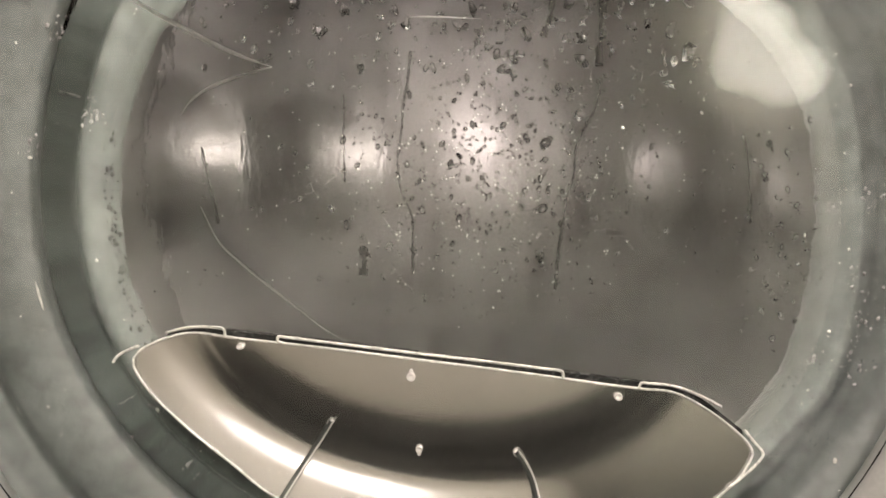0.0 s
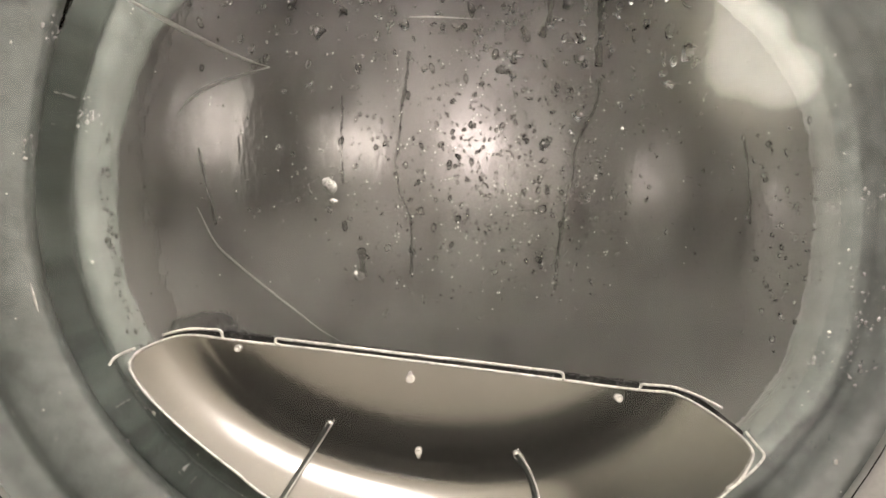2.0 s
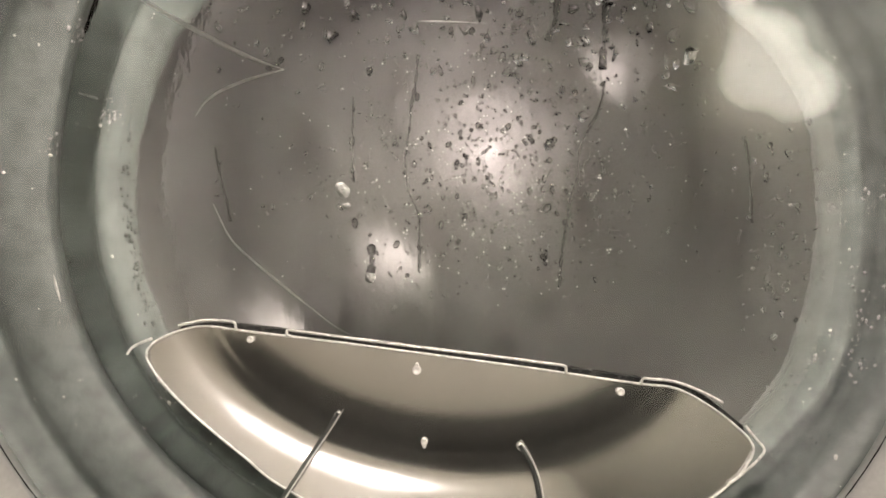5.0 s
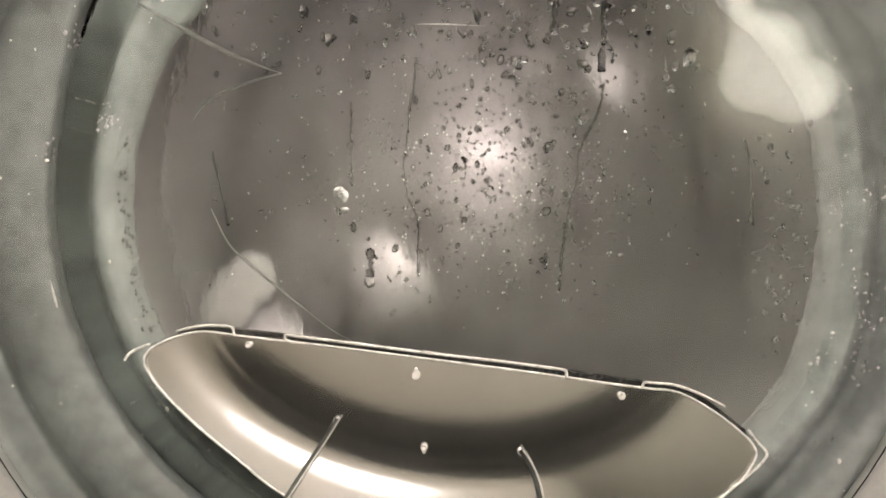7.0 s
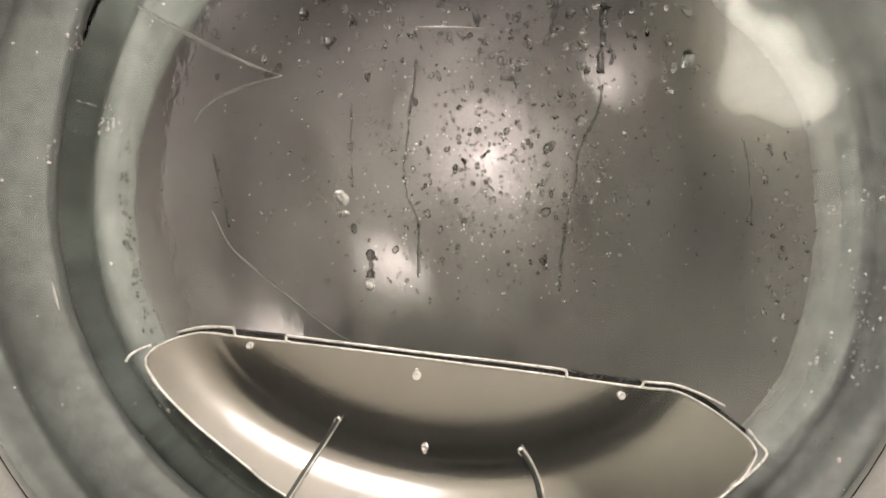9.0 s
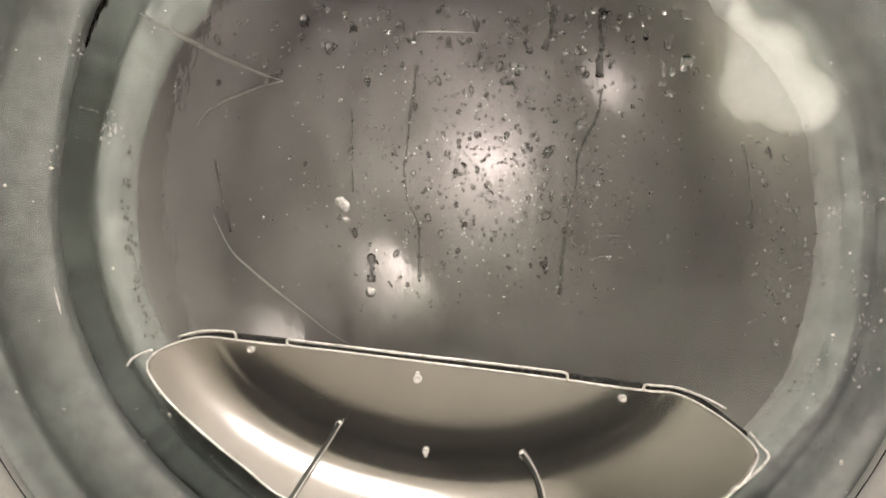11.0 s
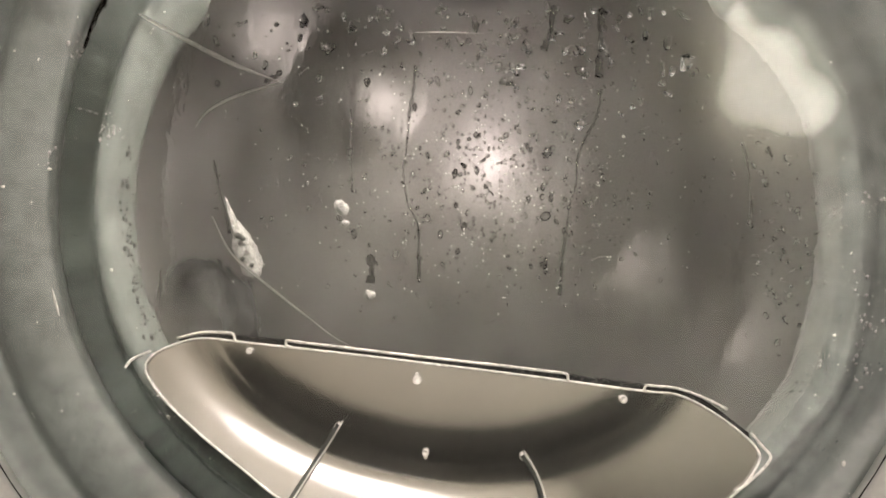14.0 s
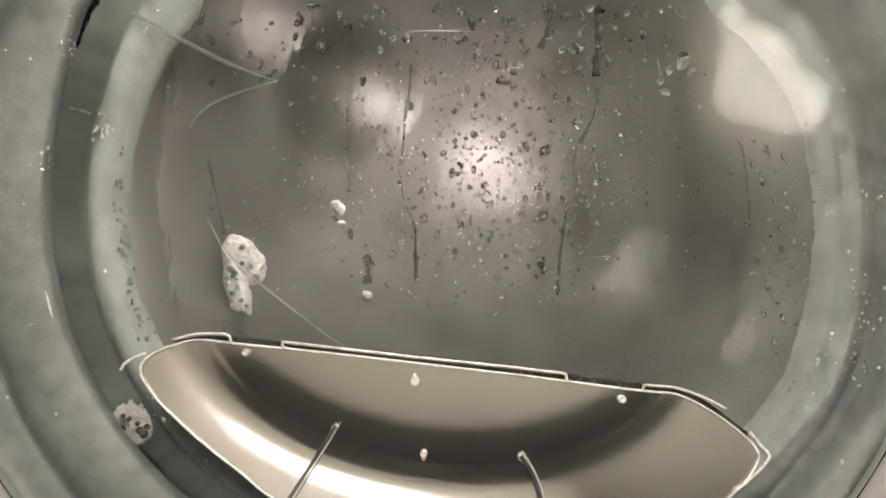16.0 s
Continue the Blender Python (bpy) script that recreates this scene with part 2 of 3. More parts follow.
def opening(deg):
    """How much wider than its narrowest the mouth of the gasket is, by the angle above the right-hand level; fitted to
    the view.
    """
    return from_table(((-180, 1.0), (-110, 1.0), (-75, 1.06), (-50, 1.20), (-27, 1.26), (0, 1.235), (15, 1.22), (35, 1.11), (50, 1.14), (65, 1.2), (115, 1.2), (140, 1.0), (180, 1.0)), deg)


def fold(deg):
    """How deep the groove behind the outer fold is; it runs out above and on the right, to fit the view."""
    return from_table(((-180, 1.0), (-120, 1.0), (-80, 0.6), (-50, 0.25), (0, 0.15), (60, 0.12), (120, 0.15), (142, 0.30), (160, 0.85), (170, 1.0), (180, 1.0)), deg)


GASKET = [(p.x, p.y) for p in smooth_line([(r, y, 0) for r, y in (
    (0.215, 0.030), (0.205, 0.012), (0.197, 0.008), (0.190, 0.010), (0.186, 0.018), (0.183, 0.020), (0.176, 0.016), (0.166, 0.0165), (0.1585, 0.019),
    (0.1555, 0.0225), (0.158, 0.032), (0.168, 0.048), (0.170, 0.056), (0.164, 0.0600), (0.156, 0.0560), (0.1520, 0.0480), (0.149, 0.0455), (0.145, 0.0455),
    (0.1415, 0.048), (0.1385, 0.053), (0.1380, 0.060), (0.143, 0.066), (0.155, 0.072), (0.185, 0.080), (0.24, 0.084))], 4)]


def gasket_at(deg, u):
    """A place on the gasket's face: the angle, and steps along the section from the outer edge inwards."""
    u = min(max(u, 0), len(GASKET) - 1.001)
    i = int(u)
    r, y = (GASKET[i][q] + (GASKET[i + 1][q] - GASKET[i][q]) * (u - i) for q in (0, 1))
    if 12 < u < 76:
        # the plain funnel that is left where the folds run out
        t = (u - 12) / 64
        fr, fy = 0.190 + (0.1385 - 0.190) * t, 0.010 + 0.043 * t ** 1.5
        g = fold(deg)
        r, y = fr + (r - fr) * g, fy + (y - fy) * g
    r += (opening(deg) - 1) * 0.1385 * min(1, max(0, (0.215 - r) / 0.0765))
    a = radians(deg)
    at = Vector((r * math.cos(a), r * math.sin(a), y))
    w = noise.noise(at * 14) * 0.0016
    r *= 1 + 3 * w
    if u > 64:
        r += 0.0011 * noise.noise(at * 70) + 0.0005 * noise.noise(at * 220)   # an uneven lip, to soften its outline in view
    return Vector((DOOR_X + r * math.cos(a), y + w, DOOR_Z + r * math.sin(a)))


def on_gasket(a, b):
    """The place on the gasket's face at a pixel of the camera's view."""
    c = view_at(a, b, 0.03)
    deg = math.degrees(math.atan2(c.z - DOOR_Z, c.x - DOOR_X))
    def miss(u):
        p = gasket_at(deg, u)
        return (p - view_at(a, b, p.y)).length
    return gasket_at(deg, min(range(4, 76), key=miss))


def gasket():
    """The grey rubber bellows round the opening: an outer face, a groove, an inner lip."""
    n, segs = len(GASKET), 240
    verts = [gasket_at(-180 + 360 * i / segs, u) - Vector((DOOR_X, 0, DOOR_Z)) for i in range(segs) for u in range(n)]
    faces = [(i * n + q, (i + 1) % segs * n + q, (i + 1) % segs * n + q + 1, i * n + q + 1) for i in range(segs) for q in range(n - 1)]
    ob = mesh_of("door_gasket", verts, faces, RUBBER)
    ob.location = (DOOR_X, 0, DOOR_Z)
    tagged(ob, "wet grey ribbed rubber gasket round the drum opening", "gasket")


def flared(verts, width=0.02):
    """Widens the side wall of a bowl with the mouth of the gasket, and leaves its floor round."""
    out = []
    for x, y, z in verts:
        r, deg = math.hypot(x, z), math.degrees(math.atan2(z, x))
        k = 1 + (opening(deg) - 1) * 0.1385 * min(1, max(0, (r - 0.1366) / width)) / r
        out.append((x * k, y, z * k))
    return out


def door():
    d = tagged(new("door_1"), "closed round washing machine door with clear glass bowl", "door", kind="structure")
    d.location = (DOOR_X, 0, DOOR_Z)
    v, f = lathe([(0.188, -0.006), (0.200, -0.010), (0.228, -0.008), (0.235, 0.0), (0.235, 0.012), (0.224, 0.016), (0.190, 0.006)], 128, True)
    mesh_of("door_frame", v, f, PLASTIC, d, "grey plastic door ring")
    v, f = lathe([(0.0001, 0.001), (0.189, 0.001), (0.189, -0.002), (0.0001, -0.002)], 96)
    p = mesh_of("outer_pane", v, f, PANE, d, "clear flat outer glass", smooth=False)
    p.visible_shadow = False
    p.data.materials.append(GLASS)
    for q in p.data.polygons:
        q.material_index = 0 if q.center.y < -0.0019 else 1
    # the bowl's floor turns into a side wall that flares out to the gasket
    prof = [(0.0001, 0.0490), (0.060, 0.0488), (0.110, 0.0482), (0.130, 0.0484), (0.1350, 0.0482), (0.1400, 0.0463), (0.150, 0.0413), (0.1640, 0.0343),
            (0.1635, 0.0313), (0.150, 0.0380), (0.1400, 0.0428), (0.1350, 0.0446), (0.129, 0.0449), (0.110, 0.0442), (0.060, 0.0448), (0.0001, 0.0450)]
    v, f = lathe(prof, 160)
    v = flared(v)
    p = mesh_of("glass_bowl", v, f, WET_GLASS, d, "clear moulded inner glass bowl")
    p.visible_shadow = False


TILT = radians(7.5)


def scoop_rho(a, b):
    """How far out a place lies in the oval of the scoop; 1 on its bead."""
    da, db = a - 790, b - 520
    u, v = da * math.cos(TILT) + db * math.sin(TILT), -da * math.sin(TILT) + db * math.cos(TILT)
    return math.sqrt((u / 460) ** 2 + (v / 302) ** 2)


def scoop_depth(flank, crest):
    """The section, its slopes set so that the reflections fit the view: a flat middle, a bead turned away, a flank
    turned in, with a crest at the flank's foot.
    """
    rho, y, out = 0.0, 0.0, []
    while rho < 1.8:
        bead = -0.38 * math.exp(-((rho - 0.97) / (0.16 if rho < 0.97 else 0.085)) ** 2)
        line = 0.26 * math.exp(-((rho - 0.985) / 0.013) ** 2)
        rise = flank / (1 + math.exp(-(rho - 1.10) / 0.022))
        y -= (bead + line + rise + crest * math.exp(-((rho - 1.17) / 0.05) ** 2)) * 0.005 * 0.068
        out.append(y)
        rho += 0.005
    return out


PLAIN, BRIGHT = scoop_depth(0.0, 0.0), scoop_depth(0.27, 0.17)
SCOOP_Y = 0.016


def scoop_at(a, b, lift=0.0):
    da, db = a - 790, b - 520
    turn = math.degrees(math.atan2((-da * math.sin(TILT) + db * math.cos(TILT)) / 302, (da * math.cos(TILT) + db * math.sin(TILT)) / 460))
    w = from_table(((-180, 0.35), (-90, 0.0), (60, 0.0), (96, 1.0), (125, 0.9), (150, 0.5), (180, 0.35)), turn)
    r = scoop_rho(a, b) / 0.005
    i = min(int(r), len(PLAIN) - 2)
    flat, steep = (t[i] + (t[i + 1] - t[i]) * (r - i) for t in (PLAIN, BRIGHT))
    p = view_at(a, b, SCOOP_Y)
    # the whole plate leans back at its top edge
    return Vector((p.x, p.y + flat + (steep - flat) * w + (p.z - EYE_Z + 0.07) * 0.10 - lift, p.z))


def scoop():
    thing = tagged(new("door_scoop"), "mirror-bright scoop with clear rim, shaped to fit the view", "door scoop")
    ring = [(247, 634, 0), (262, 617, 0), (300, 600, 0), (345, 591, 0), (410, 596, 0), (560, 612, 0), (760, 637, 0), (960, 663, 0), (1140, 689, 0), (1205, 699, 0),
            (1262, 728, 0), (1312, 765, 0), (1341, 796, 0), (1338, 822, 0), (1298, 868, 0), (1200, 930, 0), (1040, 985, 0), (860, 990, 0),
            (680, 950, 0), (505, 868, 0), (430, 815, 0), (350, 755, 0), (285, 697, 0), (252, 655, 0), (247, 634, 0)]
    line = smooth_line(ring, 10)[:-1]
    n, rings = len(line), 90
    verts, faces = [scoop_at(790, 760)], []
    for q in range(1, rings + 1):
        s = q / rings
        verts += [scoop_at(790 + (p.x - 790) * s, 760 + (p.y - 760) * s) for p in line]
    for i in range(n):
        j = (i + 1) % n
        faces.append((0, 1 + j, 1 + i))
        for q in range(rings - 1):
            a, b = 1 + q * n, 1 + (q + 1) * n
            faces.append((a + i, a + j, b + j, b + i))
    dish = mesh_of("dish", verts, faces, CHROME, thing, "mirror-bright oval dish shaped for its reflections")
    mod = dish.modifiers.new("thickness", "SOLIDIFY")
    mod.thickness, mod.offset = 0.0015, -1
    rim = [scoop_at(p.x, p.y, 0.0005) for p in line] + [scoop_at(line[0].x, line[0].y, 0.0005)]
    mesh_of("rim", *tube(rim, 0.00055), EDGE, thing, "clear bright plastic rim")
    # raised lips outside the top edge
    for pts in ([(214, 640), (222, 628), (240, 618), (256, 612)],
                [(300, 590), (345, 580), (392, 580), (406, 583), (409, 594)],
                [(512, 606), (503, 602), (505, 594), (520, 596), (640, 611), (760, 626), (880, 640), (975, 652), (1000, 656), (1003, 668)],
                [(1138, 688), (1143, 679), (1158, 680), (1205, 687), (1250, 704), (1290, 724)],
                [(1330, 765), (1350, 790), (1362, 806), (1352, 822), (1320, 850), (1296, 866)]):
        p = [scoop_at(a, b, 0.001) for a, b, _ in smooth_line([(a, b, 0) for a, b in pts], 6)]
        mesh_of("raised_lip", *tube(p, 0.0006), EDGE, thing, "clear raised lip")
    # a black strip behind the top edge, its colour put in for the gap's shade
    top = [scoop_at(a, b) for a, b, _ in smooth_line([(300, 594, 0), (410, 589, 0), (760, 629, 0), (1140, 682, 0), (1240, 705, 0), (1330, 770, 0)], 12)]
    v, f = [], []
    for i, p in enumerate(top):
        v += [p + Vector((0, 0.0010, -0.002)), p + Vector((0, 0.0012, 0.0006)), p + Vector((0, 0.010, 0.0000)), p + Vector((0, 0.010, -0.003))]
        if i:
            f += [(4 * i - 4 + q, 4 * i + q, 4 * i + (q + 1) % 4, 4 * i - 4 + (q + 1) % 4) for q in range(4)]
    mesh_of("gap_strip", v, f, BLACK_GAP, thing, "black strip painted as the shaded gap behind the rim", smooth=False)
    for pts in ([(597, 741), (572, 782), (540, 830), (500, 892)], [(920, 797), (938, 826), (951, 858), (958, 895)]):
        p = [scoop_at(a, b, 0.0010) for a, b, _ in smooth_line([(a, b, 0) for a, b in pts], 8)]
        rod = mesh_of("rod", *tube(p, 0.0011), DARK_RUBBER, thing, "thin dark clear rod")
        mesh_of("rod_edge", *tube([q + Vector((0.0011, -0.0009, 0.0004)) for q in p], 0.0004), EDGE, rod, "bright rod edge")
    for a, b, r in ((436, 612, 7), (736, 665, 9), (1101, 702, 8), (750, 792, 7), (594, 745, 6), (922, 801, 7), (736, 655, 4), (750, 800, 4)):
        v, f = lathe([(0.0001, -0.0012), (0.45, -0.0011), (0.7, -0.0017), (0.92, -0.0014), (1.0, 0.0006)], 20)
        v = [(x * r * UNIT if abs(x) > 1e-3 else x * r * UNIT, y, z * r * UNIT) for x, y, z in v]
        s = mesh_of("stud", v, f, EDGE, thing, "clear plastic stud")
        s.location = scoop_at(a, b)


# ---- the drum ----
def drum():
    d = tagged(new("drum"), "turning stainless steel wash drum with pressed ribs", "drum")
    d.location = HUB
    # the back plate: a shallow dish with a domed hub and two arms of two soft bosses each
    rings, segs = 78, 180
    def depth(r, a):
        x, z = r * math.cos(a), r * math.sin(a)
        y = -0.014 * math.exp(-(r / 0.10) ** 2) - 0.008 * max(0, (r - 0.195) / 0.065) ** 2
        # each arm has two round pressed bosses: shallow caps with a soft foot
        for c, bend, size in ((0.143, 4.4, 0.050), (0.249, 4.8, 0.060)):
            cap = bend * (size ** 2 - (abs(x) - c) ** 2 - z * z)
            y -= 0.0013 * math.log1p(math.exp(min(cap, 0.05) / 0.0013))
        return y + 0.0006 * noise.noise(Vector((x, z, 0)) * 28)
    verts, faces = [(0, depth(0, 0), 0)], []
    for q in range(1, rings + 1):
        r = 0.26 * q / rings
        verts += [(r * math.cos(2 * math.pi * i / segs), depth(r, 2 * math.pi * i / segs), r * math.sin(2 * math.pi * i / segs)) for i in range(segs)]
    for i in range(segs):
        j = (i + 1) % segs
        faces.append((0, 1 + i, 1 + j))
        faces += [(1 + q * segs + i, 1 + (q + 1) * segs + i, 1 + (q + 1) * segs + j, 1 + q * segs + j) for q in range(rings - 1)]
    mesh_of("back_plate", verts, faces, STEEL, d, "brushed steel back plate with soft pressed bosses")
    mesh_of("drum_wall", *lathe([(0.26, -0.008), (0.2615, -0.03), (0.262, -0.06), (0.26, -0.09), (0.262, -0.12), (0.258, -0.155), (0.245, -0.168), (0.215, -0.172)], 160), STEEL, d, "brushed steel drum wall")
    for a in (60, 240):
        # a lifter: a tapered paddle along the wall
        c, s = math.cos(radians(a)), math.sin(radians(a))
        v, f = [], []
        for y, w, h in ((-0.165, 0.012, 0.014), (-0.15, 0.030, 0.045), (-0.06, 0.034, 0.052), (-0.03, 0.030, 0.035), (-0.022, 0.02, 0.01)):
            for off, up in ((-1, 0.0), (-0.7, 0.6), (-0.3, 1.0), (0.3, 1.0), (0.7, 0.6), (1, 0.0)):
                rr = 0.262 - up * h
                v.append((rr * c - off * w * s, y, rr * s + off * w * c))
        for i in range(4):
            for q in range(5):
                f.append((i * 6 + q, i * 6 + q + 1, i * 6 + q + 7, i * 6 + q + 6))
        mesh_of("lifter", v, f, STEEL, d, "raised steel lifter paddle")
    return d


def tub():
    v, f = lathe([(0.0001, 0.03), (0.275, 0.03), (0.28, 0.02), (0.28, -0.19), (0.24, -0.186)], 96)
    ob = mesh_of("outer_tub", v, f, PLASTIC)
    ob.location = HUB
    tagged(ob, "grey plastic tub round the steel drum", "tub")


# ---- water and marks on the glass ----
GLASS_Y = 0.0496


def glass_y(a, b):
    p = view_at(a, b, GLASS_Y)
    r = math.hypot(p.x - DOOR_X, p.z - DOOR_Z)
    if r > 0.1366:
        return 0.0484 - 0.23 * (r - 0.1366)   # the side wall
    return 0.0493 - 0.0009 * min(1, r / 0.11) ** 2


def drops():
    rng = random.Random(4)
    verts, faces = [], []
    def drop(a, b, r, tall, ragged=0.0, deep=0.85):
        near = rng.random() < 0.5
        y, way = (glass_y(a, b) - 0.0051, -1) if near else (glass_y(a, b), 1)
        r *= 0.67
        c = view_at(a, b, y)
        base, k, lean = len(verts), 8, rng.uniform(-0.3, 0.3)
        for ring, dep in ((1.0, 0.0), (0.93, 0.55), (0.55, 0.98)):
            for q in range(k):
                ang = 2 * math.pi * q / k
                w = 1 + 0.15 * math.sin(ang * 2 + lean * 9) + ragged * noise.noise(Vector((a * 0.37 + math.cos(ang) * 1.5, b * 0.37, math.sin(ang) * 1.5)))
                x, z = ring * w * math.cos(ang), ring * w * math.sin(ang) * tall
                verts.append(c + Vector(((x + lean * z) * r, way * dep * r * deep, z * r)))
        verts.append(c + Vector((0, way * 1.05 * deep * r, 0)))
        for g in (0, 1):
            for q in range(k):
                w = (q + 1) % k
                faces.append((base + g * k + q, base + g * k + w, base + g * k + k + w, base + g * k + k + q))
        for q in range(k):
            faces.append((base + 2 * k + q, base + 2 * k + (q + 1) % k, base + 3 * k))
        faces.append(tuple(base + q for q in reversed(range(k))))
    for i in range(760):
        a, b = rng.gauss(880, 150), rng.gauss(290, 135)
        if not (250 < a < 1340 and 5 < b < 570):
            continue
        r = UNIT * 1.17 * (2.3 + 4.0 * rng.random() ** 3 + (5 if rng.random() < 0.03 else 0))
        drop(a, b, r, rng.uniform(0.8, 1.7))
    for i in range(70):
        drop(rng.uniform(330, 1260), rng.uniform(4, 140) , UNIT * 1.17 * rng.uniform(4, 9), rng.uniform(0.6, 2.2))
    for i in range(260):
        a, b = rng.uniform(270, 1330), rng.uniform(5, 560)
        drop(a, b, UNIT * 1.17 * (1.7 + 2.6 * rng.random() ** 3), rng.uniform(0.7, 1.4))
    # ragged wet patches where the condensation has run together near the top
    for i in range(100):
        a, b = rng.gauss(950, 190), abs(rng.gauss(0, 100))
        if 300 < a < 1240:
            drop(a, b, UNIT * 1.17 * (6 + 10 * rng.random() ** 2), rng.uniform(0.4, 1.7), 1.1, 0.30)
    for i in range(420):
        a, b = rng.gauss(890, 210), rng.gauss(230, 150)
        if 250 < a < 1340 and 5 < b < 570:
            drop(a, b, UNIT * 1.17 * (1.6 + 2.4 * rng.random() ** 2), rng.uniform(0.8, 1.6))
    for i in range(190):
        a, b = rng.gauss(1375, 45), rng.gauss(400, 130)
        if 1180 < a < 1450 and 200 < b < 640:
            drop(a, b, UNIT * 1.17 * (2.0 + 6.5 * rng.random() ** 3), rng.uniform(0.6, 1.6))
    for a, b, r in ((970, 262, 13), (970, 290, 8), (965, 375, 13), (985, 385, 8), (1015, 170, 11), (1012, 185, 10), (1040, 125, 9), (600, 375, 9), (627, 403, 9), (480, 375, 6), (463, 374, 6), (700, 440, 9), (960, 462, 11), (757, 377, 9), (645, 300, 7)):
        drop(a, b, UNIT * 1.17 * r, rng.uniform(0.7, 1.5))
    ob = mesh_of("water_drops", verts, faces, WATER)
    ob.data.update()
    ob.data.materials.append(DARKENED_WATER)
    tone, per = 0, 25
    for p in ob.data.polygons:
        if p.index % per == 0:
            tone = 1 if rng.random() < 0.35 else 0
        p.material_index = tone
    tagged(ob, "many small clear and darkened water drops on the glass", "water drops", kind="stuff")


def bubbles():
    """Pin-point white specks between the drops, painted in for their glints."""
    rng = random.Random(31)
    verts, faces = [], []
    for i in range(520):
        a, b = (rng.gauss(890, 150), rng.gauss(300, 125)) if i < 400 else (rng.uniform(280, 1320), rng.uniform(20, 560))
        c, r = view_at(a, b, glass_y(a, b) - 0.0053), UNIT * 1.17 * rng.uniform(0.7, 1.8)
        n0 = len(verts)
        verts += [c + Vector(v) * r for v in ((1, 0, 0), (-1, 0, 0), (0, 1, 0), (0, -1, 0), (0, 0, 1.3), (0, 0, -1.3))]
        faces += [tuple(n0 + q for q in t) for t in ((0, 2, 4), (2, 1, 4), (1, 3, 4), (3, 0, 4), (2, 0, 5), (1, 2, 5), (3, 1, 5), (0, 3, 5))]
    tagged(mesh_of("glint_specks", verts, faces, SPARK), "pin-point white specks painted as glints between the water drops", "bubbles", kind="stuff")


def film():
    """A thin uneven veil on the inside of the bowl: streaky soap film and painted-in haze."""
    m = bpy.data.materials.new("soap_haze")
    m.use_nodes = True
    n, k = m.node_tree.nodes, m.node_tree.links
    out = n["Material Output"]
    n.remove(n["Principled BSDF"])
    clear, dull, mix = n.new("ShaderNodeBsdfTransparent"), n.new("ShaderNodeBsdfDiffuse"), n.new("ShaderNodeMixShader")
    dull.inputs["Color"].default_value = (0.7, 0.7, 0.67, 1)
    tc, facs = n.new("ShaderNodeTexCoord"), []
    for sc, stretch, lo, hi, top in ((75, (1, 1, 0.10), 0.60, 0.45, 0.014), (30, (1, 1, 0.6), 0.56, 0.46, 0.014), (170, (1, 1, 0.6), 0.58, 0.50, 0.014)):
        mp, tex, rg = n.new("ShaderNodeMapping"), n.new("ShaderNodeTexNoise"), n.new("ShaderNodeMapRange")
        mp.inputs["Scale"].default_value = stretch
        tex.inputs["Scale"].default_value, tex.inputs["Detail"].default_value = sc, 5
        rg.inputs["From Min"].default_value, rg.inputs["From Max"].default_value, rg.inputs["To Max"].default_value = lo, hi, top
        k.new(tc.outputs["Object"], mp.inputs["Vector"]), k.new(mp.outputs[0], tex.inputs["Vector"]), k.new(tex.outputs["Fac"], rg.inputs["Value"])
        facs.append(rg)
    a, b = n.new("ShaderNodeMath"), n.new("ShaderNodeMath")
    k.new(facs[0].outputs[0], a.inputs[0]), k.new(facs[1].outputs[0], a.inputs[1])
    k.new(a.outputs[0], b.inputs[0]), k.new(facs[2].outputs[0], b.inputs[1])
    # thinned towards the top, to offset the front light's glare there
    sep, thin, much = n.new("ShaderNodeSeparateXYZ"), n.new("ShaderNodeMapRange"), n.new("ShaderNodeMath")
    much.operation = "MULTIPLY"
    thin.inputs["From Min"].default_value, thin.inputs["From Max"].default_value = -0.02, 0.10
    thin.inputs["To Min"].default_value, thin.inputs["To Max"].default_value = 0.9, 0.1
    k.new(tc.outputs["Object"], sep.inputs[0]), k.new(sep.outputs["Z"], thin.inputs["Value"])
    k.new(b.outputs[0], much.inputs[0]), k.new(thin.outputs[0], much.inputs[1])
    # and denser in a ring, painting haze over the edge of the gasket
    flat, far, ring, both = n.new("ShaderNodeVectorMath"), n.new("ShaderNodeVectorMath"), n.new("ShaderNodeMapRange"), n.new("ShaderNodeMath")
    flat.operation, flat.inputs[1].default_value, far.operation = "MULTIPLY", (1, 0, 1), "LENGTH"
    ring.inputs["From Min"].default_value, ring.inputs["From Max"].default_value, ring.inputs["To Max"].default_value = 0.115, 0.165, 0.035
    k.new(tc.outputs["Object"], flat.inputs[0]), k.new(flat.outputs[0], far.inputs[0]), k.new(far.outputs["Value"], ring.inputs["Value"])
    k.new(much.outputs[0], both.inputs[0]), k.new(ring.outputs[0], both.inputs[1])
    k.new(both.outputs[0], mix.inputs["Fac"]), k.new(clear.outputs[0], mix.inputs[1]), k.new(dull.outputs[0], mix.inputs[2]), k.new(mix.outputs[0], out.inputs["Surface"])
    v, f = lathe([(0.0001, 0.0506), (0.060, 0.0504), (0.110, 0.0498), (0.130, 0.0502), (0.1370, 0.0494), (0.1385, 0.0468), (0.1400, 0.0440),
                  (0.1400, 0.0442), (0.1385, 0.0470), (0.1370, 0.0496), (0.130, 0.0504), (0.110, 0.0500), (0.06, 0.0506), (0.0001, 0.0508)], 160)
    v = flared(v, 0.0034)
    ob = mesh_of("soap_haze", v, f, m)
    ob.location = (DOOR_X, 0, DOOR_Z)
    tagged(ob, "thin streaky soap film with painted haze on the glass", "soap film", kind="stuff")


